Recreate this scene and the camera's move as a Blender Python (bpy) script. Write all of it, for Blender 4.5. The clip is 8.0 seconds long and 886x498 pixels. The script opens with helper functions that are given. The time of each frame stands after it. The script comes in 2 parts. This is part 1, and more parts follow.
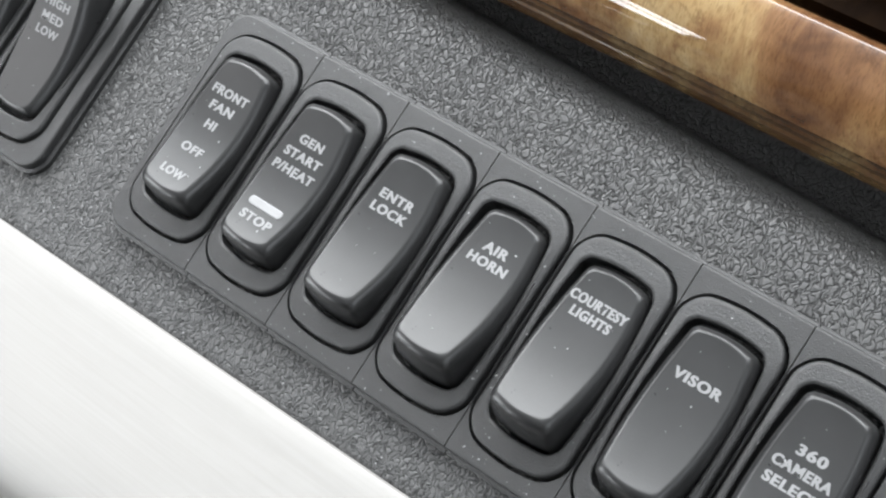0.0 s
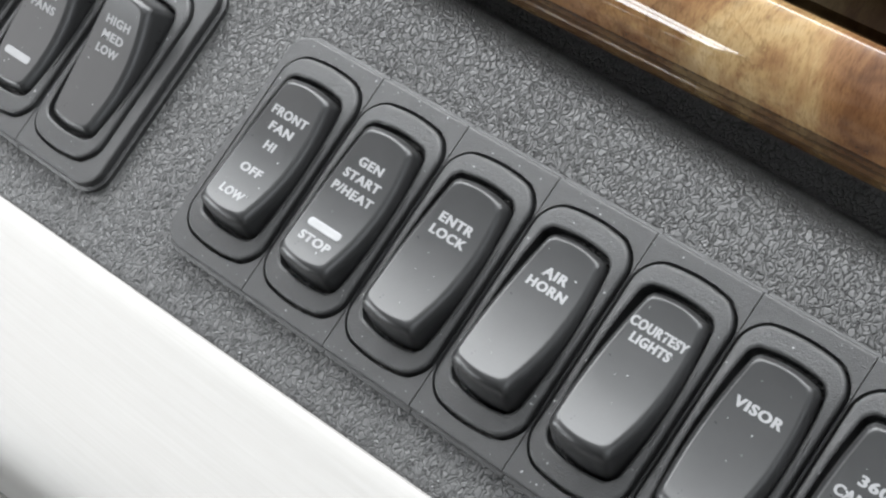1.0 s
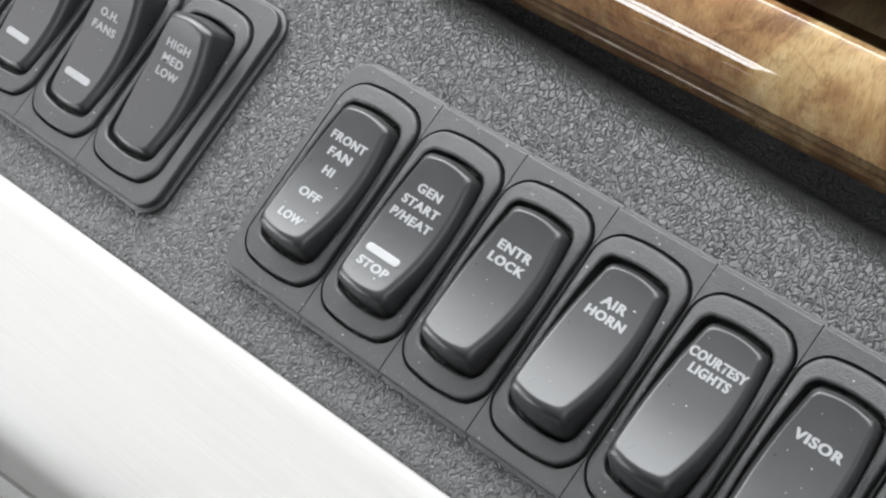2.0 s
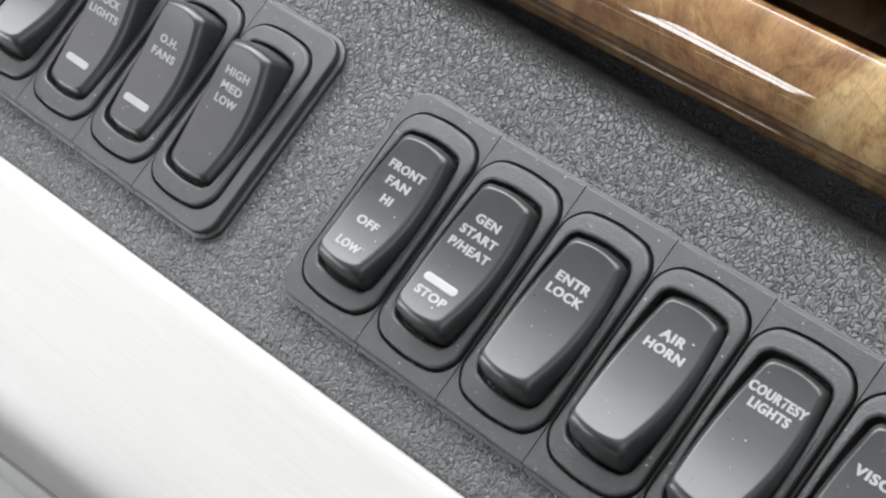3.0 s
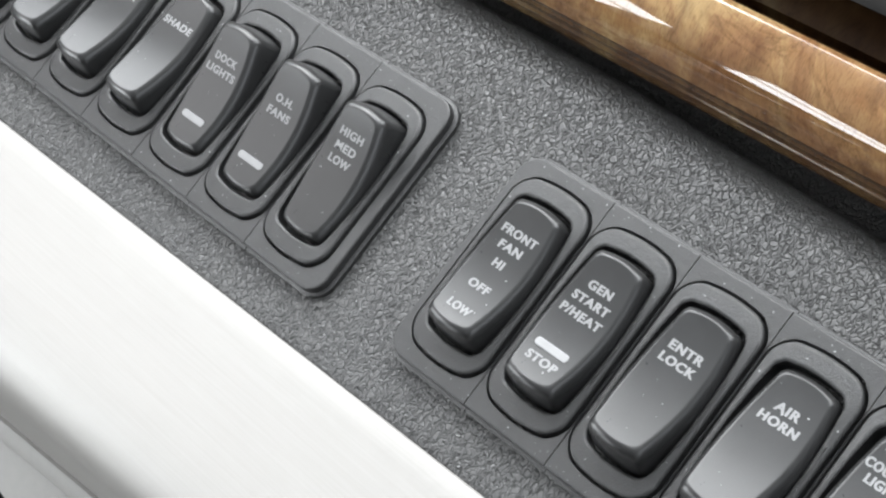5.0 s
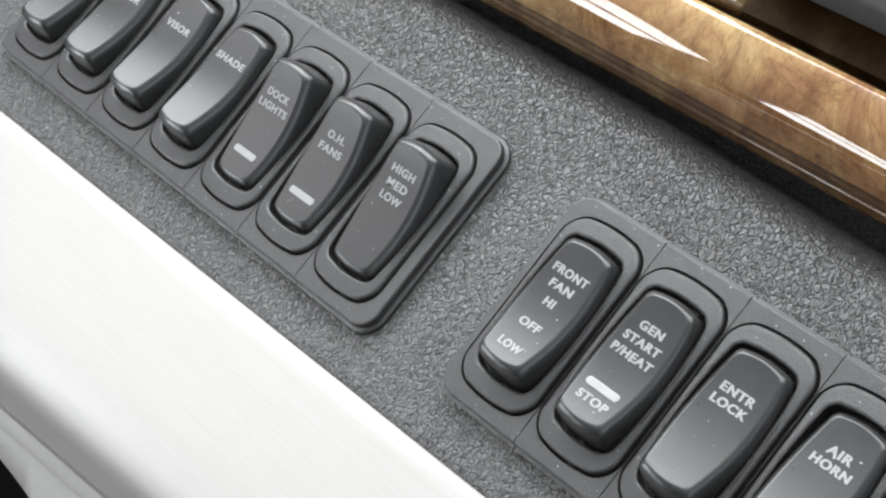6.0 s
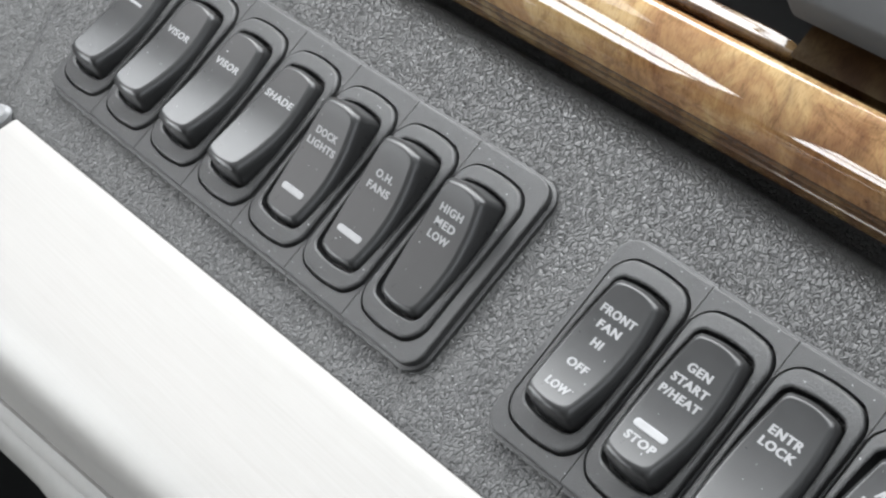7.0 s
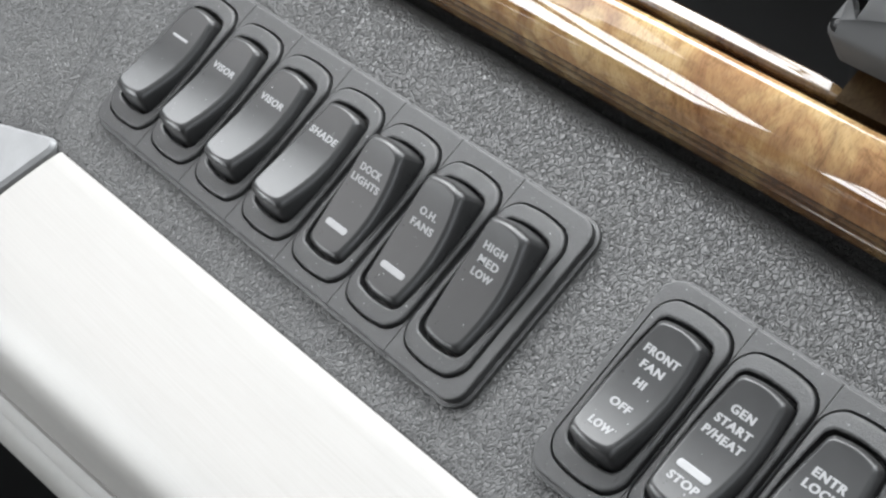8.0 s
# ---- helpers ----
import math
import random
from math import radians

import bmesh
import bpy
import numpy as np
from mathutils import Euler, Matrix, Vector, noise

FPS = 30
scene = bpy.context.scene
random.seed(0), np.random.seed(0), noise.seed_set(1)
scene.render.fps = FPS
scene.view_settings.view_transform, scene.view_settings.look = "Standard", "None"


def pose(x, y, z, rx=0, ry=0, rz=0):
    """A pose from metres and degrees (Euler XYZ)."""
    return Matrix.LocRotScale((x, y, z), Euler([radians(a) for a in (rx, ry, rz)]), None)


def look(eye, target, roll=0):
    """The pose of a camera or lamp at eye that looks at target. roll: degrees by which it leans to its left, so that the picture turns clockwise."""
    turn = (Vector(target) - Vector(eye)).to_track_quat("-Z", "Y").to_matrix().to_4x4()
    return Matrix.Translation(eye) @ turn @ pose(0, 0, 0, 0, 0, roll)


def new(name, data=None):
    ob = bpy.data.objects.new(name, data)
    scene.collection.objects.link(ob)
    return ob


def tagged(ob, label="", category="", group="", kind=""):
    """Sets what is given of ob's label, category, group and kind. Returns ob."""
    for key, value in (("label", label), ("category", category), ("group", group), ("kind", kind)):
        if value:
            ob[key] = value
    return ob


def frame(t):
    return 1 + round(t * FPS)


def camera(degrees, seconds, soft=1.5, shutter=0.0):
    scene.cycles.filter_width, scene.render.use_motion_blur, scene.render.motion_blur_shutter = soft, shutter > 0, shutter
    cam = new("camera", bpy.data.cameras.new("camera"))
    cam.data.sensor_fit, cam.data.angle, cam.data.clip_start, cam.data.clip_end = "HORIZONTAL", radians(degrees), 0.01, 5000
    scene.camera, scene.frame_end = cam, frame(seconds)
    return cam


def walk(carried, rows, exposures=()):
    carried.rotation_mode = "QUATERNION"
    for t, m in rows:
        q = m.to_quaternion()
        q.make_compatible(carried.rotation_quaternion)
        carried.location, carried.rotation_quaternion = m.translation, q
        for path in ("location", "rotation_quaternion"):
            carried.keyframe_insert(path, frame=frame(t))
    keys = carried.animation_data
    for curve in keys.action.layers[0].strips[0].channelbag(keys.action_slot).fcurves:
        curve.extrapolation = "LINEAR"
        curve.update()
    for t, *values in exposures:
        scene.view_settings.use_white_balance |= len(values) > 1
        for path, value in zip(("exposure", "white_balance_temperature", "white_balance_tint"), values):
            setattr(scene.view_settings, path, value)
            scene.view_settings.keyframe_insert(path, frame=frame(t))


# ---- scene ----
cam = camera(31.0, 8.0, soft=2.3)
ROWS = [
    (0.0, 0.22882, -0.04313, 0.28826, 18.719, 21.372, 35.594),
    (0.5, 0.22593, -0.04451, 0.29047, 19.208, 21.618, 36.152),
    (1.0, 0.22304, -0.04596, 0.29228, 19.742, 21.88, 36.736),
    (1.5, 0.22064, -0.04709, 0.29433, 20.288, 22.209, 37.347),
    (3.0, 0.21353, -0.05107, 0.30068, 22.176, 23.147, 39.1),
    (3.5, 0.21185, -0.05145, 0.30221, 22.793, 23.678, 39.734),
    (4.0, 0.21087, -0.05233, 0.30282, 23.663, 24.209, 40.506),
    (4.5, 0.20957, -0.05327, 0.30368, 24.5, 24.699, 41.193),
    (6.0, 0.20513, -0.05611, 0.30984, 26.925, 25.714, 43.082),
    (6.5, 0.20343, -0.05785, 0.31261, 27.786, 25.868, 43.611),
    (7.0, 0.20222, -0.05938, 0.3155, 28.663, 26.041, 44.201),
    (7.5, 0.20117, -0.06033, 0.31826, 29.477, 26.244, 44.796),
    (8.0, 0.20013, -0.06143, 0.32059, 30.288, 26.447, 45.346),
]
walk(cam, [(t, pose(x, y, z, a, b, c)) for t, x, y, z, a, b, c in ROWS])

# ---- light: overcast daylight through the cab's windows ----
world = bpy.data.worlds.new("overcast_sky")
scene.world = world
world.use_nodes = True
sky = world.node_tree.nodes.new("ShaderNodeTexSky")
sky.sky_type, sky.sun_disc = "NISHITA", False
sky.sun_elevation, sky.sun_rotation = radians(40), radians(-40)
world.node_tree.nodes["Background"].inputs["Strength"].default_value = 0.12
world.node_tree.links.new(sky.outputs[0], world.node_tree.nodes["Background"].inputs["Color"])
scene.view_settings.exposure = 0.15


def window_light(eye, target, wide, high, watts, colour=(1.0, 0.99, 0.97)):
    lamp = bpy.data.lights.new("window_light", "AREA")
    lamp.shape, lamp.size, lamp.size_y, lamp.energy, lamp.color = "RECTANGLE", wide, high, watts, colour
    ob = new("window_light", lamp)
    ob.matrix_world = look(eye, target)
    return ob


# windshield ahead, the front side window and its rear pane, an added dim fill set in as a pane, two low rear side
# windows of two panes each, the far door's window
COOL = (0.95, 0.98, 1.0)
window_light((0.1, 0.98, 0.75), (0.1, 0.0, 0.75), 1.5, 0.9, 56, COOL)
window_light((-0.68, 0.71, 0.68), (0.0, 0.71, 0.68), 0.5, 0.8, 22, COOL)
window_light((-0.68, 0.295, 0.535), (0.0, 0.295, 0.535), 0.26, 0.52, 5.8, COOL)
# unseen dim fill, added to brighten rocker faces and the vinyl
window_light((-0.68, -0.175, 0.6), (0.0, -0.175, 0.6), 0.43, 0.48, 2.8, (1.0, 0.97, 0.95))
for middle in (-0.68, -1.46):
    window_light((-0.68, middle, 0.27), (0.0, middle, 0.27), 0.5, 0.25, 5.6, COOL)
    window_light((-0.68, middle, 0.51), (0.0, middle, 0.51), 0.5, 0.15, 3.4, COOL)
window_light((1.58, -0.1, 0.66), (0.0, -0.1, 0.66), 0.9, 0.5, 6, COOL)

# ---- materials ----


def material(name, colour, rough, metal=0.0):
    m = bpy.data.materials.new(name)
    m.use_nodes = True
    b = m.node_tree.nodes["Principled BSDF"]
    b.inputs["Base Color"].default_value = (*colour, 1)
    b.inputs["Roughness"].default_value, b.inputs["Metallic"].default_value = rough, metal
    return m


class Web:
    """Short way to add nodes to a material."""

    def __init__(self, m):
        self.tree = m.node_tree
        self.shader = self.tree.nodes["Principled BSDF"]
        self.place = self.add("ShaderNodeTexCoord").outputs["Object"]

    def add(self, kind, **inputs):
        node = self.tree.nodes.new(kind)
        for key, value in inputs.items():
            self.put(node, key.replace("_", " "), value)
        return node

    def put(self, node, key, value):
        key = int(key[1:]) if key[0] == "i" and key[1:].isdigit() else key
        if isinstance(value, bpy.types.NodeSocket):
            self.tree.links.new(value, node.inputs[key])
        else:
            node.inputs[key].default_value = value

    def noise(self, scale, detail=3.0, rough=0.5, distortion=0.0, vector=None):
        return self.add("ShaderNodeTexNoise", Vector=vector or self.place, Scale=scale, Detail=detail, Roughness=rough, Distortion=distortion).outputs["Fac"]

    def stretch(self, scale):
        return self.add("ShaderNodeMapping", Vector=self.place, Scale=scale).outputs[0]

    def ramp(self, fac, *stops):
        node = self.add("ShaderNodeValToRGB", Fac=fac)
        while len(node.color_ramp.elements) < len(stops):
            node.color_ramp.elements.new(0.5)
        for e, (at, c) in zip(node.color_ramp.elements, stops):
            e.position, e.color = at, (*c, 1) if isinstance(c, tuple) else (c, c, c, 1)
        return node.outputs["Color"]

    def math(self, op, a, b=0.0):
        node = self.add("ShaderNodeMath", i0=a, i1=b)
        node.operation = op
        return node.outputs[0]

    def bump(self, height, distance, strength=1.0, normal=None):
        node = self.add("ShaderNodeBump", Height=height, Distance=distance, Strength=strength)
        if normal:
            self.put(node, "Normal", normal)
        return node.outputs[0]


def vinyl_material():
    m = material("grained_vinyl", (0.05, 0.05, 0.05), 0.5)
    w = Web(m)
    # leathery lands between narrow winding creases, drawn out across the panel
    sway = w.add("ShaderNodeVectorMath", i0=w.add("ShaderNodeTexNoise", Vector=w.place, Scale=620.0, Detail=1.0).outputs["Color"], i1=(0.5, 0.5, 0.5))
    sway.operation = "SUBTRACT"
    wound = w.add("ShaderNodeVectorMath", i0=sway.outputs[0], i1=(0.0027, 0.0027, 0.0), i2=w.place)
    wound.operation = "MULTIPLY_ADD"
    lay = w.add("ShaderNodeMapping", Vector=wound.outputs[0], Rotation=(0.0, 0.0, 0.2), Scale=(1.35, 0.62, 1.0)).outputs[0]
    cells = w.add("ShaderNodeTexVoronoi", Vector=lay, Scale=860.0)
    cells.feature = "DISTANCE_TO_EDGE"
    crease = cells.outputs["Distance"]
    land = w.ramp(crease, (0.0, 0.0), (0.06, 0.5), (0.15, 0.85), (0.35, 1.0))
    height = w.math("ADD", w.math("ADD", land, w.math("MULTIPLY", w.noise(260, 2.0, 0.5), 0.5)), w.math("MULTIPLY", w.noise(3800, 2.0), 0.08))
    w.put(w.shader, "Normal", w.bump(height, 0.0003, 1.0))
    tone = w.ramp(w.noise(45, 4.0, 0.6), (0.3, (0.046, 0.046, 0.046)), (0.75, (0.06, 0.06, 0.059)))
    # shade down in the creases, put into the vinyl's colour
    crease_shade = w.add("ShaderNodeMix")
    crease_shade.data_type, crease_shade.blend_type = "RGBA", "MULTIPLY"
    w.put(crease_shade, "i0", 1.0)
    w.put(crease_shade, "i6", tone)
    w.put(crease_shade, "i7", w.ramp(crease, (0.0, 0.42), (0.07, 1.0)))
    w.put(w.shader, "Base Color", crease_shade.outputs[2])
    w.put(w.shader, "Roughness", w.ramp(w.noise(120, 3.0), (0.3, 0.38), (0.7, 0.47)))
    # gloss cut in the creases too, so they read as shaded
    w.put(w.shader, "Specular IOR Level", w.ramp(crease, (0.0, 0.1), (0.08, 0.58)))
    return m


def plastic_material(name, tone, rough, grain, vary=0.06, tint=(0.98, 0.99, 1.0)):
    """Moulded black plastic: spark-eroded grain, faint smears and dust."""
    m = material(name, (tone, tone, tone), rough)
    w = Web(m)
    fine = w.noise(3500, 2.0)
    w.put(w.shader, "Normal", w.bump(fine, 0.00016, grain))
    smear = w.noise(130, 4.0, 0.65)
    w.put(w.shader, "Base Color", w.ramp(smear, (0.3, tuple(0.94 * tone * c for c in tint)), (0.8, tuple(1.2 * tone * c for c in tint))))
    w.put(w.shader, "Roughness", w.ramp(smear, (0.3, rough - vary), (0.75, rough + vary)))
    return m


def metal_material():
    m = material("brushed_silver", (0.8, 0.79, 0.77), 0.42, 0.15)
    w = Web(m)
    lines = w.noise(1.0, 4.0, 0.7, 0.0, w.stretch((25, 1500, 1500)))
    w.put(w.shader, "Base Color", w.ramp(lines, (0.3, (0.24, 0.232, 0.221)), (0.7, (0.265, 0.257, 0.245))))
    w.put(w.shader, "Roughness", w.ramp(lines, (0.3, 0.42), (0.7, 0.54)))
    w.put(w.shader, "Normal", w.bump(lines, 0.00004, 0.5))
    return m


def wood_material(name, coat, coat_rough, deep=1.0):
    """Burr walnut under clear lacquer."""
    m = material(name, (0.3, 0.15, 0.06), 0.5)
    w = Web(m)
    swirl = w.noise(22, 6.0, 0.6, 1.5, w.stretch((1.5, 0.8, 0.8)))
    fleck = w.noise(1.0, 3.0, 0.6, 0.4, w.stretch((3200, 500, 700)))
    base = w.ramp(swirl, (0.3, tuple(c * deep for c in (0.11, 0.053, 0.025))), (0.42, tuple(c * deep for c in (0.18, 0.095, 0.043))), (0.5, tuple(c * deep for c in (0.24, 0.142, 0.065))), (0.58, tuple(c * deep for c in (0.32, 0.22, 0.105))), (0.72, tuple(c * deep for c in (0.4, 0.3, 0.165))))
    vein = w.math("ABSOLUTE", w.math("SUBTRACT", w.noise(38, 5.0, 0.6, 1.2), 0.5))
    veins = w.add("ShaderNodeMix")
    veins.data_type, veins.blend_type = "RGBA", "MULTIPLY"
    w.put(veins, "i0", 0.35)
    w.put(veins, "i6", base)
    w.put(veins, "i7", w.ramp(vein, (0.0, (0.3, 0.2, 0.14)), (0.022, (1.0, 1.0, 1.0))))
    mottle = w.add("ShaderNodeMix")
    mottle.data_type, mottle.blend_type = "RGBA", "MULTIPLY"
    w.put(mottle, "i0", 0.45)
    w.put(mottle, "i6", veins.outputs[2])
    w.put(mottle, "i7", w.ramp(w.noise(62, 4.0, 0.65, 0.8), (0.38, (0.3, 0.2, 0.15)), (0.5, (0.9, 0.82, 0.75)), (0.6, (1.0, 1.0, 1.0))))
    base = mottle.outputs[2]
    mix = w.add("ShaderNodeMix")
    mix.data_type, mix.blend_type = "RGBA", "MULTIPLY"
    w.put(mix, "i0", 0.4)
    w.put(mix, "i6", base)
    w.put(mix, "i7", w.ramp(fleck, (0.36, (0.35, 0.26, 0.2)), (0.5, (1.0, 1.0, 1.0))))
    w.put(w.shader, "Base Color", mix.outputs[2])
    w.put(w.shader, "Coat Weight", coat)
    w.put(w.shader, "Coat Roughness", coat_rough)
    w.put(w.shader, "Coat IOR", 1.55)
    w.put(w.shader, "Specular IOR Level", 0.0)
    return m


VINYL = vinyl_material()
FRAME = plastic_material("frame_plastic", 0.014, 0.39, 0.85)
BEZEL = plastic_material("bezel_plastic", 0.013, 0.4, 1.0)
ROCKER = plastic_material("rocker_plastic", 0.016, 0.29, 0.12, 0.02)
ROCKER.node_tree.nodes["Principled BSDF"].inputs["Specular IOR Level"].default_value = 0.36
# near-black with little gloss: the shade inside hollows is put into the colour
WELL = material("shade_black", (0.004, 0.004, 0.004), 0.8)
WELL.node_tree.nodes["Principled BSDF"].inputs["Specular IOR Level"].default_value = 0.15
PRINT = plastic_material("grey_print", 0.15, 0.5, 0.1)
LENS = plastic_material("white_lens", 0.15, 0.35, 0.1)
METAL = metal_material()
WOOD = wood_material("burr_walnut", 1.0, 0.03)
# darkened walnut; on the edge band it paints in a dark reflection
LEDGE = wood_material("darkened_walnut", 1.0, 0.08, 0.32)
# walnut at a tenth: shade over the ledge and groove is in the colour
SHELF = wood_material("shaded_walnut", 0.05, 0.3, 0.1)
GREY = plastic_material("grey_plastic", 0.028, 0.65, 0.3)
PALE = plastic_material("pale_plastic", 0.15, 0.55, 0.2, 0.06, (1.0, 0.98, 0.92))
CAP = plastic_material("light_plastic", 0.15, 0.5, 0.2)
LINING = plastic_material("cab_lining", 0.5, 0.8, 0.2)
# near-black: the footwell's shade is put into this colour
SHADE_CARPET = plastic_material("shade_carpet", 0.008, 0.9, 0.5)
SHADE_CARPET.node_tree.nodes["Principled BSDF"].inputs["Specular IOR Level"].default_value = 0.05

# ---- building helpers; lengths below are in centimetres ----
CM = 0.01
PITCH, PLATE_LONG = 2.5, 5.68


def part(name, bm, mat, parent=None, label="", smooth=True, m=None):
    """One mesh object from a bmesh drawn in centimetres."""
    bmesh.ops.recalc_face_normals(bm, faces=bm.faces)
    bmesh.ops.scale(bm, vec=(CM, CM, CM), verts=bm.verts)
    mesh = bpy.data.meshes.new(name)
    bm.to_mesh(mesh)
    bm.free()
    mesh.materials.append(mat)
    if smooth:
        mesh.shade_smooth()
        mesh.set_sharp_from_angle(angle=radians(40))
    ob = new(name, mesh)
    if parent:
        ob.parent = parent
    if m is not None:
        ob.matrix_basis = m
    return tagged(ob, label)


def at(x, y, z=0.0, rx=0.0, ry=0.0, rz=0.0):
    return pose(x * CM, y * CM, z * CM, rx, ry, rz)


def outline(x0, x1, y0, y1, radii, arch=0.0, steps=7, side=8):
    """Closed outline, counter-clockwise from the lower right corner, with one radius a corner and arched short ends."""
    pts = []
    corners = [(x1, y0, -90), (x1, y1, 0), (x0, y1, 90), (x0, y0, 180)]
    for n, (cx, cy, start) in enumerate(corners):
        r = radii[n]
        mx, my = cx + (-r if cx == x1 else r), cy + (-r if cy == y1 else r)
        for k in range(steps + 1):
            a = radians(start + 90 * k / steps)
            pts.append((mx + r * math.cos(a), my + r * math.sin(a)))
        nx, ny, _ = corners[(n + 1) % 4]
        r2 = radii[(n + 1) % 4]
        ex = nx + (-r2 if nx == x1 else r2) if n in (1, 3) else nx
        ey = ny + (-r2 if ny == y1 else r2) if n in (0, 2) else ny
        px, py = pts[-1]
        for k in range(1, side):
            pts.append((px + (ex - px) * k / side, py + (ey - py) * k / side))
    xm, hw, ym = (x0 + x1) / 2, (x1 - x0) / 2, (y0 + y1) / 2
    out = []
    for x, y in pts:
        lift = arch * (1 - ((x - xm) / hw) ** 2)
        out.append((x, y + lift * max(-1, min(1, (y - ym) / ((y1 - y0) / 2) * 1.0)) ** 3 if arch else y))
    return out


def shrink(pts, by):
    """The outline moved inwards."""
    n = len(pts)
    out = []
    for i, (x, y) in enumerate(pts):
        ax, ay = pts[i - 1]
        bx, by_ = pts[(i + 1) % n]
        tx, ty = bx - ax, by_ - ay
        d = math.hypot(tx, ty) or 1
        out.append((x - ty / d * by, y + tx / d * by))
    return out


def loft(bm, rings, cap_first=False, cap_last=False):
    rows = [[bm.verts.new(p) for p in ring] for ring in rings]
    for a, b in zip(rows, rows[1:]):
        for i in range(len(a)):
            j = (i + 1) % len(a)
            bm.faces.new((a[i], a[j], b[j], b[i]))
    if cap_first:
        bm.faces.new(rows[0])
    if cap_last:
        bm.faces.new(rows[-1])
    return rows


def sheet(bm, profile, xs, skew=lambda x, y: (x, y)):
    """A surface with the (y, z) profile swept along x."""
    rows = []
    for x in xs:
        rows.append([bm.verts.new((*skew(x, y), z)) for y, z in profile])
    for a, b in zip(rows, rows[1:]):
        for i in range(len(profile) - 1):
            bm.faces.new((a[i], b[i], b[i + 1], a[i + 1]))
    return rows


def curve_through(points, steps=8):
    """A smooth line through the points."""
    out = []
    n = len(points)
    for i in range(n - 1):
        p0, p1, p2, p3 = points[max(i - 1, 0)], points[i], points[i + 1], points[min(i + 2, n - 1)]
        for k in range(steps):
            t = k / steps
            out.append(tuple(0.5 * (2 * b + (c - a) * t + (2 * a - 5 * b + 4 * c - d) * t * t + (3 * b - a - 3 * c + d) * t ** 3)
                             for a, b, c, d in zip(p0, p1, p2, p3)))
    out.append(points[-1])
    return out


# ---- the dash panel ----
VZ = -0.38


def trim_line(x, y):
    """The silver trim widens towards the far end."""
    wide = min(1.0, max(0.0, (-y - 9.0) / 4.8))
    return y + 0.0155 * x + wide * 0.055 * (x + 8.0)


def build_dash():
    bm = bmesh.new()
    # across: from the silver trim, flat under the switches, and down into the gap below the wood
    profile = [(-7.6, -1.3), (-7.25, -0.65)] + curve_through([(-7.12, VZ - 0.1), (-6.9, VZ - 0.02), (-6.4, VZ), (-3.0, VZ), (0.0, VZ), (1.1, VZ), (1.6, VZ - 0.06), (2.05, -0.66), (2.42, -1.2), (2.65, -2.4), (3.2, -2.75), (6.0, -2.8)], 6)
    xs = [-27.0 + 51.0 * k / 204 for k in range(205)]
    sheet(bm, profile, xs, lambda x, y: (x, y + (0.0155 * x if y < -6 else -0.038 * max(-9.0, x - 9.0) * min(1.0, max(0.0, (y - 0.3) / 1.2)))))
    # past the far row the panel falls away
    for v in bm.verts:
        u = -22.2 - (v.co.x + 0.4 * (v.co.y + 6.1))
        if u > 0:
            v.co.z -= 1.3 * u * u / (u + 0.6)
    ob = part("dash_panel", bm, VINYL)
    return tagged(ob, "black grained vinyl dashboard panel round the switches", "dashboard", kind="structure")


def build_side_panel():
    """The dark padded panel past the end of the dashboard."""
    bm = bmesh.new()
    ys = [-8.0 + 22.0 * k / 18 for k in range(19)]
    line = curve_through([(-21.5, -1.9), (-22.6, -1.0), (-23.6, -0.75), (-26.0, -0.6), (-32.0, -0.2), (-44.0, 1.0), (-60.0, 3.0)], 6)
    rows = [[bm.verts.new((x - 0.4 * (y + 6.1), y, z - 0.5)) for x, z in line] for y in ys]
    for a, b in zip(rows, rows[1:]):
        for i in range(len(line) - 1):
            bm.faces.new((a[i], a[i + 1], b[i + 1], b[i]))
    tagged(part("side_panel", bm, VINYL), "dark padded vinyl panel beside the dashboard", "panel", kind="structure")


build_dash()
build_side_panel()

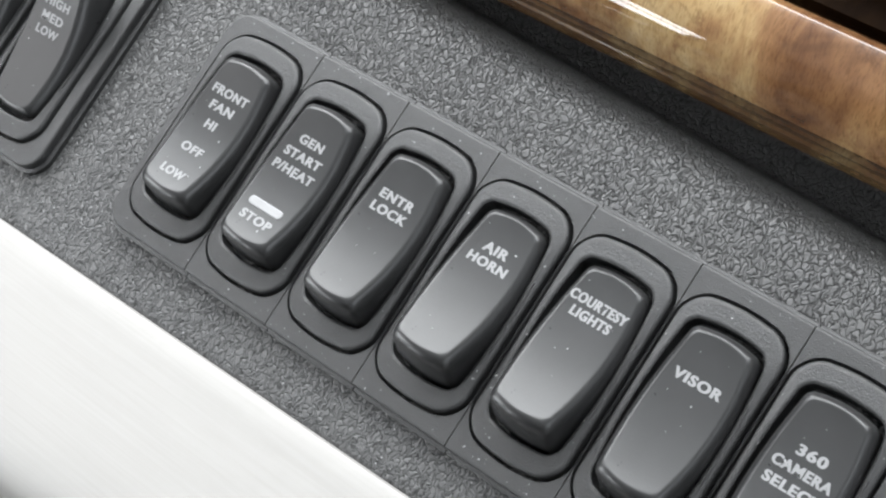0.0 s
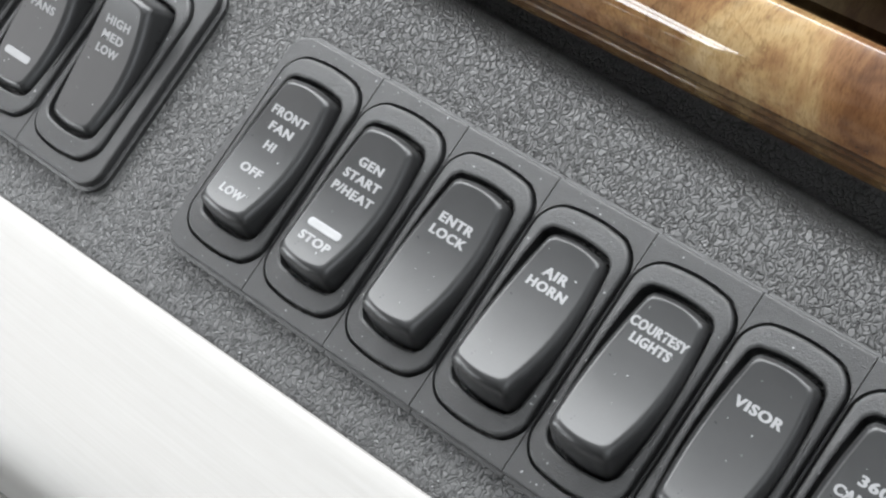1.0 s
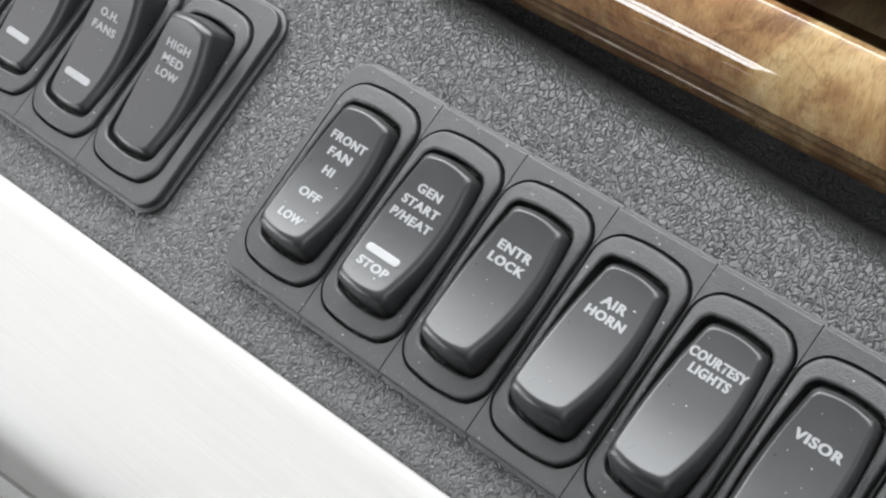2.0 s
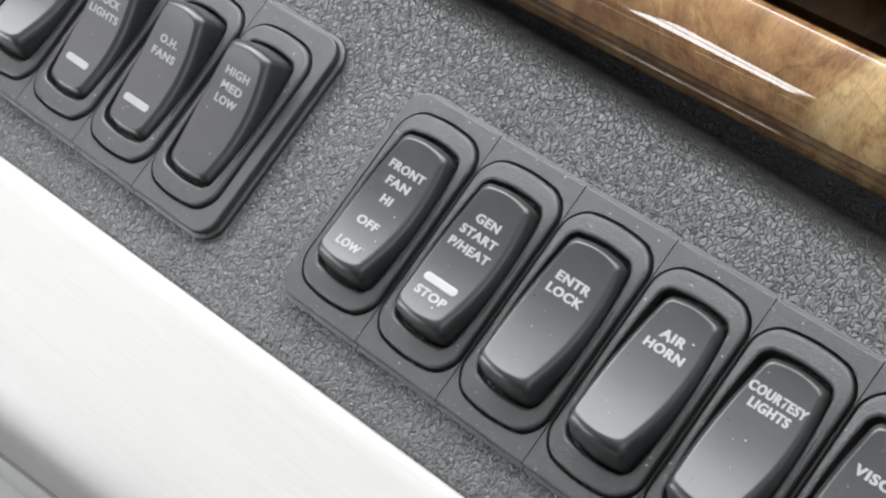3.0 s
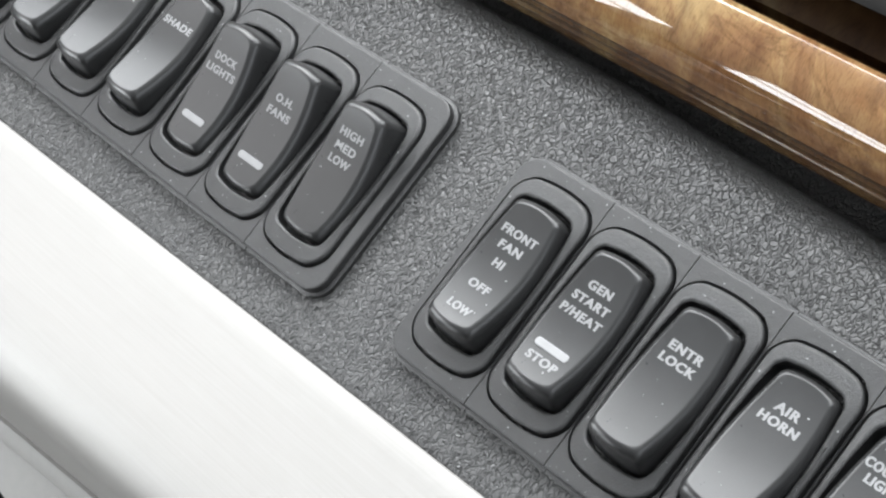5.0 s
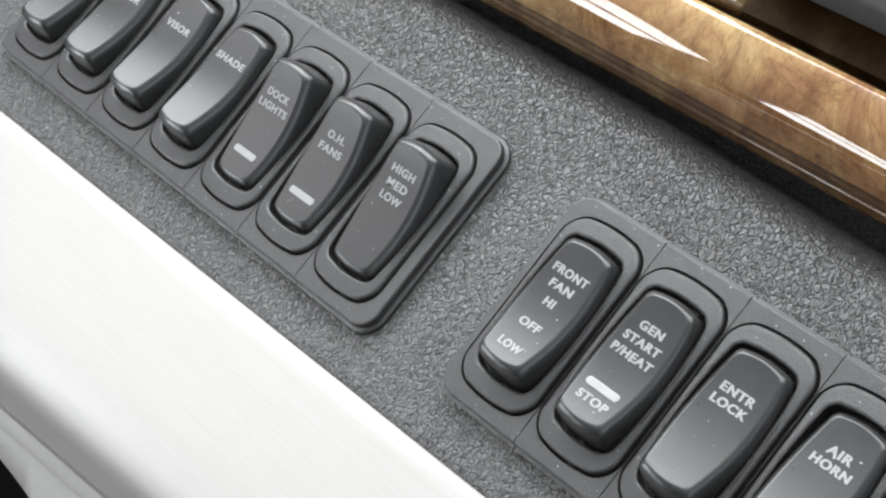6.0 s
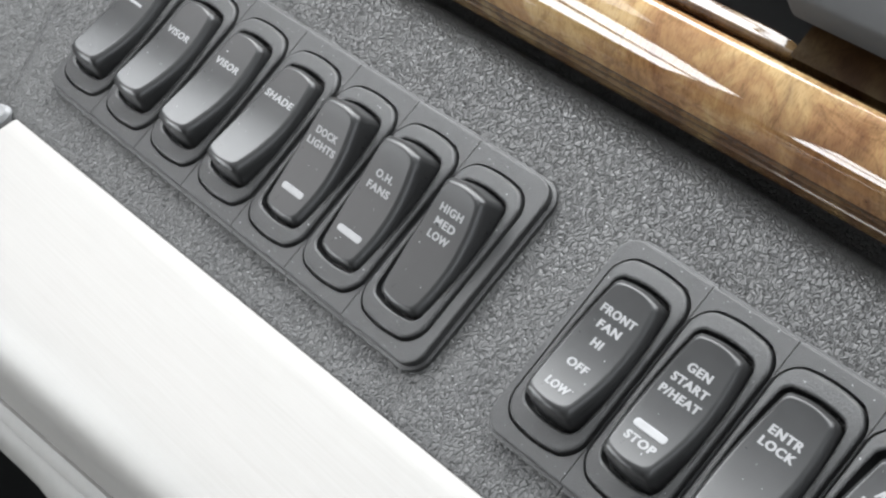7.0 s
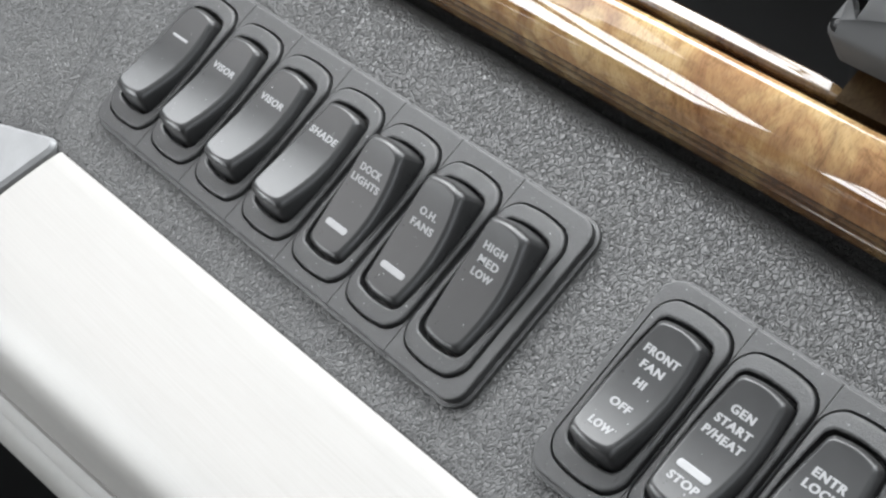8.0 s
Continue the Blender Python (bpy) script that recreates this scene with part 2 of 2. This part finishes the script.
# ---- the silver trim ----


def build_silver_trim():
    trim = new("silver_trim")
    tagged(trim, "brushed silver trim rail with a rolled edge along the dashboard", "trim")
    bm = bmesh.new()
    top = [(-7.06, -1.2), (-7.06, -0.42), (-7.1, -0.35), (-7.2, -0.32)] + curve_through([(-7.6, -0.30), (-9.0, -0.31), (-11.1, -0.41), (-12.25, -0.8), (-12.95, -1.5), (-13.5, -2.8), (-14.0, -4.2)], 7)
    xs = [-21.0 + 45.0 * k / 50 for k in range(51)]
    rows = sheet(bm, top, xs, lambda x, y: (x + 0.38 * (y + 7.3), trim_line(x, y)))
    bm.faces.new(rows[0])
    part("rail", bm, METAL, trim)
    xs = [-34.0 + 58.0 * k / 60 for k in range(61)]
    bm = bmesh.new()
    sheet(bm, [(-13.6, -4.2), (-13.7, -3.84), (-13.8, -3.8), (-14.2, -3.95), (-14.25, -4.0), (-14.25, -4.3)], xs, lambda x, y: (x, trim_line(x, y)))
    part("flange", bm, PALE, trim, "pale grey plastic flange")
    bm = bmesh.new()
    rows = []
    for x in xs:
        deep = 0.75 + 0.09 * max(0, x + 15) ** 1.3
        rows.append([bm.verts.new((x, trim_line(x, y), z)) for y, z in ((-14.15, -4.2), (-14.4, -4.25), (-14.3 - deep, -4.8), (-14.4 - deep, -5.1))])
    for a, b in zip(rows, rows[1:]):
        for i in range(3):
            bm.faces.new((a[i], b[i], b[i + 1], a[i + 1]))
    part("skirt", bm, PALE, trim, "pale grey plastic skirt")
    bm = bmesh.new()
    pts = outline(-26.5, -21.08, -12.6, -7.3, (0.2, 0.7, 0.6, 0.6))
    pts = [(x + 0.38 * (y + 7.3), y + 0.25 + 0.3 * (x + 21.05)) for x, y in pts]
    loft(bm, [[(x, y, -1.6) for x, y in pts], [(x, y, -0.35) for x, y in pts], [(x, y, -0.22) for x, y in shrink(pts, 0.12)]], False, True)
    part("end_cap", bm, CAP, trim, "pale grey plastic end cap")


build_silver_trim()

# ---- the wood trim ----


def build_wood_trim():
    trim = new("wood_trim")
    tagged(trim, "glossy lacquered burr walnut trim along the dashboard", "trim")
    xs = [-30.0 + 54.0 * k / 60 for k in range(61)]
    bm = bmesh.new()
    line = curve_through([(3.1, 0.44), (3.13, 0.56), (3.24, 0.96), (3.48, 1.35), (3.8, 1.63), (4.05, 1.77), (4.28, 1.87), (4.45, 1.92), (4.57, 1.925), (4.67, 1.885), (4.76, 1.79), (4.82, 1.55), (4.84, 1.1)], 7)
    sheet(bm, line, xs)
    part("moulding", bm, WOOD, trim)
    bm = bmesh.new()
    # the lower edge: dark reflection in its colour, two beads added for reflected lines
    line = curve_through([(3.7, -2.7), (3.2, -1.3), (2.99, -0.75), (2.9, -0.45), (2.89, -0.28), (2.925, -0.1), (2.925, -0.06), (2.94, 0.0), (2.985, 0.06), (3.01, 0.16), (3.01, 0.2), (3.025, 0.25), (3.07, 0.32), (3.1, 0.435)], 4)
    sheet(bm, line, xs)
    part("edge_band", bm, LEDGE, trim, "lacquered walnut lower edge, its dark reflection in the colour")
    bm = bmesh.new()
    sheet(bm, curve_through([(4.7, 1.1), (4.8, 1.12), (5.0, 1.15), (5.08, 1.3), (5.14, 1.45), (5.22, 1.5), (5.4, 1.52), (9.0, 1.5), (9.02, 0.9)], 5), [1.2 + 22.8 * k / 20 for k in range(21)])
    part("shelf", bm, SHELF, trim, "open-grained walnut ledge with shade in its colour")
    bm = bmesh.new()
    # the rolled far lip, which ends in a rounded nose where the ledge widens
    LIP = curve_through([(5.0, 1.2), (5.02, 1.42), (5.08, 1.54), (5.17, 1.58), (5.3, 1.545), (5.43, 1.5), (5.5, 1.43), (5.52, 1.1)], 4)
    rows = []
    for k in range(61):
        x = -30.0 + 31.5 * k / 60
        small = 1.0 if k < 59 else (0.85, 0.3)[k - 59]
        rows.append([bm.verts.new((x, 5.27 + (y - 5.27) * small, 1.3 + (z - 1.3) * small)) for y, z in LIP])
    for a, b in zip(rows, rows[1:]):
        for i in range(len(LIP) - 1):
            bm.faces.new((a[i], b[i], b[i + 1], a[i + 1]))
    bm.faces.new(rows[-1])
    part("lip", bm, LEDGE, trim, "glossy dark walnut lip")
    bm = bmesh.new()
    sheet(bm, [(4.84, 1.15), (5.0, 1.1), (5.3, 1.2), (5.42, 1.1), (5.44, -0.5)], [-30.0 + 31.2 * k / 20 for k in range(21)])
    part("groove", bm, SHELF, trim, "walnut groove behind the moulding, shade in its colour")


build_wood_trim()

# ---- switches ----
TOP_LONG = 1.5


def rocker_top(y):
    """Height of the rocker's dished face above its pivot."""
    return 0.42 + 0.16 * (y / TOP_LONG) ** 2


def barrel(pts, half, ends, by):
    """Narrow an outline towards its short ends."""
    return [(x * (1.0 - by * min(1.0, abs(y) / half) ** 2), y) for x, y in pts]


def build_rocker(parent, tilt):
    bm = bmesh.new()

    def ring(hw, hl, z, dish, squeeze=1.0):
        pts = barrel(outline(-hw, hw, -hl, hl, (0.13,) * 4, 0.11, 5, 12), hl, 0, 0.20)
        return [(x * squeeze, y, (rocker_top(y) if dish else 0.0) + z) for x, y in pts]

    rings = [
        ring(0.86, 1.69, -0.75, False),
        ring(0.90, 1.745, -0.12, False),
        ring(0.905, 1.69, -0.30, True),
        ring(0.885, 1.665, -0.20, True),
        ring(0.85, 1.63, -0.12, True),
        ring(0.805, 1.585, -0.06, True),
        ring(0.765, 1.545, -0.022, True),
        ring(0.735, 1.515, -0.004, True),
        ring(0.715, 1.495, 0.0, True),
        ring(0.69, 1.47, 0.0, True),
    ]
    edge = loft(bm, rings, True)[-1]
    # the dished face: strips across, from the lower end to the upper
    mirror = {(round(v.co.x, 4), round(v.co.y, 4)): v for v in edge}
    chain = sorted((v for v in edge if v.co.x >= -1e-5), key=lambda v: (round(v.co.y, 4), v.co.x if v.co.y < 0 else -v.co.x))
    pairs = [(v, mirror.get((round(-v.co.x, 4), round(v.co.y, 4)), v)) for v in chain]
    for (a, b), (c, d) in zip(pairs, pairs[1:]):
        bm.faces.new(list(dict.fromkeys((a, c, d, b))))
    return part("rocker", bm, ROCKER, parent, m=at(0.05, 0, 0.05, tilt, 0, 0))


def face_mesh(name, bm, mat, rocker, label=""):
    """Lay a flat mesh on the rocker's dished face."""
    for v in bm.verts:
        v.co.z += rocker_top(v.co.y) + 0.006
    return part(name, bm, mat, rocker, label, smooth=False)


def legend(rocker, words, y, wide, cap=0.215, bold=0.03):
    """One printed line, of the given width and letter height."""
    font = bpy.data.curves.new("legend", "FONT")
    font.body, font.size, font.align_x, font.offset = words, 1.0, "CENTER", bold
    font.space_character = 1.14
    ob = bpy.data.objects.new("legend", font)
    scene.collection.objects.link(ob)
    bpy.context.view_layer.update()
    mesh = bpy.data.meshes.new_from_object(ob.evaluated_get(bpy.context.evaluated_depsgraph_get()))
    bpy.data.objects.remove(ob)
    bm = bmesh.new()
    bm.from_mesh(mesh)
    bpy.data.meshes.remove(mesh)
    xs, ys = [v.co.x for v in bm.verts], [v.co.y for v in bm.verts]
    xm, ym = (min(xs) + max(xs)) / 2, (min(ys) + max(ys)) / 2
    kx, ky = wide / (max(xs) - min(xs)), cap / (max(ys) - min(ys))
    for v in bm.verts:
        v.co.x, v.co.y = (v.co.x - xm) * kx, (v.co.y - ym) * ky + y
    # heavier strokes: the letters once more, a hair to the side and above
    twin = bmesh.ops.duplicate(bm, geom=bm.verts[:] + bm.edges[:] + bm.faces[:])["geom"]
    bmesh.ops.translate(bm, vec=(0.018, 0.0, 0.005), verts=[g for g in twin if isinstance(g, bmesh.types.BMVert)])
    face_mesh("legend", bm, PRINT, rocker, "grey printed legend")


def bar(rocker, y, wide, high, mat, name, label):
    bm = bmesh.new()
    pts = outline(-wide / 2, wide / 2, y - high / 2, y + high / 2, (high * 0.45,) * 4, 0.0, 4, 4)
    loft(bm, [[(px, py, -0.01) for px, py in pts], [(px, py, 0.008) for px, py in pts], [(px, py, 0.012) for px, py in shrink(pts, 0.02)]], False, True)
    face_mesh(name, bm, mat, rocker, label)


def bezel_outline(grow):
    return shrink(outline(-1.16, 1.16, -2.235, 2.235, (0.48,) * 4, 0.19), -grow)


def build_switch(x, y, tilt, lines, label, group, bars=(), z=0.0):
    switch = new("rocker_switch")
    switch.matrix_basis = at(x, y, z)
    tagged(switch, label, "switch", group)
    bm = bmesh.new()
    outer = bezel_outline(0.0)
    inner = barrel(outline(-0.975, 0.975, -1.83, 1.83, (0.22,) * 4, 0.12, 7, 8), 1.8, 0, 0.13)
    loft(bm, [
        [(px, py, -0.45) for px, py in outer],
        [(px, py, 0.03) for px, py in outer],
        [(px, py, 0.075) for px, py in shrink(outer, 0.015)],
        [(px, py, 0.10) for px, py in shrink(outer, 0.045)],
        [(px, py, 0.112) for px, py in shrink(outer, 0.08)],
        [(px, py, 0.113) for px, py in shrink(outer, 0.11)],
        [(px, py, 0.134) for px, py in shrink(inner, -0.09)],
        [(px, py, 0.135) for px, py in shrink(inner, -0.06)],
        [(px, py, 0.13) for px, py in shrink(inner, -0.025)],
        [(px, py, 0.105) for px, py in inner],
        [(px, py, -0.75) for px, py in inner],
    ], False, False)
    part("bezel", bm, BEZEL, switch)
    bm = bmesh.new()
    loft(bm, [[(px, py, -0.75) for px, py in shrink(inner, -0.05)], [(px, py, -0.8) for px, py in shrink(inner, 0.1)]], False, True)
    part("well", bm, WELL, switch, "dark bottom of the switch well")
    rocker = build_rocker(switch, tilt)
    for words, ly, size, *wide in lines:
        legend(rocker, words, ly, size, *wide)
    for ly, wide, high in bars:
        bar(rocker, ly, wide, high, LENS, "indicator_lens", "white indicator lens")
    return switch


def build_frame(x0, count, y_top, z, group, left, right, above=0.0):
    """A row of snap-together mounting frames, one a switch."""
    frame_row = new("switch_frame")
    frame_row.matrix_basis = at(x0, y_top - PLATE_LONG / 2, z)
    tagged(frame_row, "black plastic mounting frame holding a row of seven switches", "switch frame", group)
    for k in range(count):
        a, b = k * PITCH + 0.008, (k + 1) * PITCH - 0.008
        h = PLATE_LONG / 2
        r = [0.02, 0.02, 0.02, 0.02]
        if k == 0:
            a -= left
            r[2] = r[3] = 0.55
        if k == count - 1:
            b += right
            r[0] = r[1] = 0.55
        bm = bmesh.new()
        outer = outline(a, b, -h, h + above, r)
        c = (k + 0.5) * PITCH
        hole = [(x + c, y) for x, y in bezel_outline(0.068)]
        skirt = outline(a - (0.1 if k == 0 else 0), b + (0.1 if k == count - 1 else 0), -h - 0.1, h + above + 0.1, [q + 0.1 if q > 0.1 else q for q in r])

        def inset(by):
            """The outline moved in, but hardly at all along the seams with its neighbours."""
            left_by, right_by = (by if k == 0 else 0.004), (by if k == count - 1 else 0.004)
            return outline(a + left_by, b - right_by, -h + by, h + above - by, [max(0.004, q - by) for q in r])

        loft(bm, [
            [(x, y, VZ - z - 0.01) for x, y in skirt],
            [(x, y, -0.25) for x, y in skirt],
            [(x + (ox - x) * 0.25, y + (oy - y) * 0.25, -0.225) for (x, y), (ox, oy) in zip(skirt, outer)],
            [(x, y, -0.215) for x, y in outer],
            [(x, y, -0.05) for x, y in outer],
            [(x, y, -0.013) for x, y in inset(0.02)],
            [(x, y, 0.0) for x, y in inset(0.055)],
            [(x, y, 0.0) for x, y in inset(0.075)],
            [(x, y, 0.0) for x, y in shrink(hole, -0.003)],
            [(x, y, -0.008) for x, y in hole],
            [(x, y, -0.4) for x, y in hole],
        ])
        part("frame_section", bm, FRAME, frame_row)
    return frame_row


AX, AY = -2.95 - 7 * PITCH, -0.14
MID = -PLATE_LONG / 2
build_frame(0.0, 7, 0.0, 0.0, "switch frames", 0.2, 0.3)
build_frame(AX, 7, AY, 0.0, "switch frames", 0.14, 0.32, 0.1)

ROW_B = [
    (5, [("FRONT", 0.91, 1.05), ("FAN", 0.55, 0.68), ("HI", 0.12, 0.3), ("OFF", -0.55, 0.62), ("LOW", -1.2, 0.68)], [], "black rocker switch lettered FRONT FAN HI OFF LOW"),
    (5, [("GEN", 0.9, 0.66), ("START", 0.54, 1.02), ("P/HEAT", 0.18, 1.14), ("STOP", -1.12, 0.86)], [(-0.78, 0.95, 0.2)], "black rocker switch lettered GEN START P/HEAT STOP, white lens"),
    (8, [("ENTR", 0.78, 0.88), ("LOCK", 0.46, 0.93)], [], "black rocker switch lettered ENTR LOCK"),
    (13, [("AIR", 0.9, 0.6), ("HORN", 0.58, 0.95)], [], "black rocker switch lettered AIR HORN, lower end raised"),
    (13, [("COURTESY", 0.98, 1.32), ("LIGHTS", 0.68, 0.92)], [], "black rocker switch lettered COURTESY LIGHTS, lower end raised"),
    (8, [("VISOR", 0.7, 1.05)], [], "black rocker switch lettered VISOR"),
    (5, [("360", 0.65, 0.6), ("CAMERA", 0.3, 1.2), ("SELECT", -0.05, 1.15)], [], "black rocker switch lettered 360 CAMERA SELECT"),
]
ROW_A = [
    (6, [], [], "black rocker switch with one worn printed line"),
    (6, [("VISOR", 0.6, 1.1)], [], "black rocker switch lettered VISOR"),
    (6, [("VISOR", 0.66, 1.1)], [], "black rocker switch lettered VISOR"),
    (6, [("SHADE", 0.71, 1.2)], [], "black rocker switch lettered SHADE"),
    (-12, [("DOCK", 0.79, 0.88), ("LIGHTS", 0.44, 1.15)], [(-0.96, 0.9, 0.19)], "black rocker switch lettered DOCK LIGHTS, upper end raised"),
    (-12, [("O.H.", 0.75, 0.66), ("FANS", 0.38, 0.86)], [(-0.98, 0.95, 0.19)], "black rocker switch lettered O.H. FANS, upper end raised"),
    (-12, [("HIGH", 0.97, 0.82), ("MED", 0.6, 0.72), ("LOW", 0.25, 0.74)], [], "black rocker switch lettered HIGH MED LOW, upper end raised"),
]
for x0, y_top, row, group in ((0.0, 0.0, ROW_B, "switches of the near row"), (AX, AY, ROW_A, "switches of the far row")):
    for k, (tilt, lines, bars, label) in enumerate(row):
        made = build_switch(x0 + (k + 0.5) * PITCH, y_top + MID, -tilt, lines, label, group, bars)
        if not lines:
            bar([c for c in made.children if c.name.startswith("rocker")][0], 0.62, 0.8, 0.09, PRINT, "legend", "worn grey printed line")

# ---- the near-black recess standing for shade behind the wood, and the grey hood on the ledge ----
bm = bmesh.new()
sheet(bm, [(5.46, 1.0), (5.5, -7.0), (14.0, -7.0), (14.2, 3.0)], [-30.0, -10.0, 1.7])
tagged(part("dash_recess", bm, WELL, None, "", False), "near-black recess behind the wood trim, shade in its colour", "recess", kind="structure")
bm = bmesh.new()
pts = outline(0.55, 24.0, 5.85, 14.0, (0.25, 0.25, 0.25, 0.4))
loft(bm, [
    [(x, y, 1.52) for x, y in shrink(pts, 0.3)],
    [(x, y, 1.78) for x, y in shrink(pts, 0.3)],
    [(x, y, 1.8) for x, y in shrink(pts, 0.06)],
    [(x, y, 1.86) for x, y in pts],
    [(x, y, 2.75) for x, y in shrink(pts, 0.03)],
    [(x, y, 2.9) for x, y in shrink(pts, 0.12)],
    [(x, y, 3.3 + 0.12 * (y - 6)) for x, y in shrink(pts, 0.9)],
], True, True)
tagged(part("instrument_hood", bm, GREY), "grey moulded plastic hood on the walnut ledge", "hood")

# ---- the cab around: floor, walls with window openings, ceiling ----


def panel(name, label, pieces, mat):
    bm = bmesh.new()
    for (x0, y0, z0), (x1, y1, z1) in pieces:
        corners = [bm.verts.new((x, y, z)) for x in (x0, x1) for y in (y0, y1) for z in (z0, z1)]
        for f in ((0, 1, 3, 2), (4, 6, 7, 5), (0, 4, 5, 1), (2, 3, 7, 6), (0, 2, 6, 4), (1, 5, 7, 3)):
            bm.faces.new([corners[i] for i in f])
    tagged(part(name, bm, mat, None, "", False), label, name.split("_")[0], kind="structure")


def boxes_x(place, spans):
    """Slabs of a wall across x: spans of (y0, y1, z0, z1)."""
    return [((place, a, c), (place + 4, b, d)) for a, b, c, d in spans]


panel("wall_front", "pale cab wall round the windshield", [
    ((-70, 100, -70), (-66, 104, 130)), ((86, 100, -70), (160, 104, 130)), ((-66, 100, -70), (86, 104, 29)), ((-66, 100, 121), (86, 104, 130))], LINING)
panel("wall_side", "pale cab wall round the side windows", boxes_x(-74, [
    (97, 104, 10, 130), (45, 97, 10, 27), (45, 97, 109, 130), (43, 45, 10, 130), (16, 43, 10, 27), (16, 43, 80, 130), (2, 5, 10, 130), (-40, 2, 10, 35), (-40, 2, 85, 130), (-42, -40, 10, 130),
    (-94, -42, 10, 14), (-94, -42, 39.7, 43), (-94, -42, 59, 130), (-120, -94, 10, 130),
    (-172, -120, 10, 14), (-172, -120, 39.7, 43), (-172, -120, 59, 130), (-220, -172, 10, 130)]), LINING)
# dark strip added out of view, giving rocker faces a dark band to reflect
panel("wall_pillar", "unseen dark pillar added to darken rocker reflections", boxes_x(-74, [(5.2, 15.8, 10, 130)]), SHADE_CARPET)
# strip of wall coloured near-black to stand for the shaded footwell
panel("wall_lower", "lower cab wall, near-black for the footwell's shade", boxes_x(-74, [(-220, 104, -70, 9.6)]), SHADE_CARPET)
panel("wall_far", "pale cab wall round the door window", boxes_x(160, [(40, 104, -70, 130), (-220, -60, -70, 130), (-60, 40, -70, 38), (-60, 40, 95, 130)]), LINING)
# out of view; made dark so the trim's rolled edge reflects little light
panel("wall_back", "unseen back cab wall, dark to darken reflections", [((-70, -224, -70), (160, -220, 130))], SHADE_CARPET)
panel("ceiling", "pale cab ceiling", [((-74, -224, 130), (164, 104, 134))], LINING)
panel("floor", "carpeted cab floor, near-black for the footwell's shade", [((-74, -224, -74), (164, 104, -70))], SHADE_CARPET)

# ---- dust on the panel, frames and bezels ----


def build_dust():
    rng = random.Random(7)
    DUST = plastic_material("dust", 0.24, 0.9, 0.0)
    spots = []
    for _ in range(200):
        spots.append((rng.uniform(-20, 18), rng.choice((rng.uniform(-6.9, -5.8), rng.uniform(0.15, 1.7))), VZ))
    for _ in range(90):
        spots.append((rng.uniform(-2.3, -0.4), rng.uniform(-6.5, 1.5), VZ))
    for x0, y0 in ((0.0, 0.0), (AX, AY)):
        for _ in range(90):
            spots.append((x0 + rng.uniform(0.2, 17.3), y0 + rng.choice((rng.uniform(-0.3, -0.08), rng.uniform(-5.6, -5.35))), 0.0))
        for _ in range(170):
            k = rng.randrange(7)
            lx, ly = rng.choice(((rng.choice((-1, 1)) * rng.uniform(0.98, 1.08), rng.uniform(-1.8, 1.8)), (rng.uniform(-0.7, 0.7), rng.choice((-1, 1)) * rng.uniform(1.95, 2.2))))
            spots.append((x0 + (k + 0.5) * PITCH + lx, y0 + MID + ly, 0.118))
        for k, (tilt, *_) in enumerate(ROW_A if x0 else ROW_B):
            a = radians(-tilt)
            for _ in range(6):
                lx, ly = rng.uniform(-0.5, 0.5), rng.uniform(-1.35, 1.35)
                h = rocker_top(ly)
                spots.append((x0 + (k + 0.5) * PITCH + 0.05 + lx, y0 + MID + ly * math.cos(a) - h * math.sin(a), 0.05 + ly * math.sin(a) + h * math.cos(a)))
    bm = bmesh.new()
    for x, y, z in spots:
        r = 0.008 + 0.016 * rng.random() ** 3
        m = Matrix.Translation((x, y, z + r * 0.3)) @ Matrix.Rotation(rng.uniform(0, 6.28), 4, "Z") @ Matrix.Diagonal((rng.uniform(0.7, 1.8), 1.0, 0.5, 1.0))
        bmesh.ops.create_icosphere(bm, subdivisions=1, radius=r, matrix=m)
    tagged(part("dust", bm, DUST), "pale dust specks scattered over the black panel", "dust", kind="stuff")


build_dust()
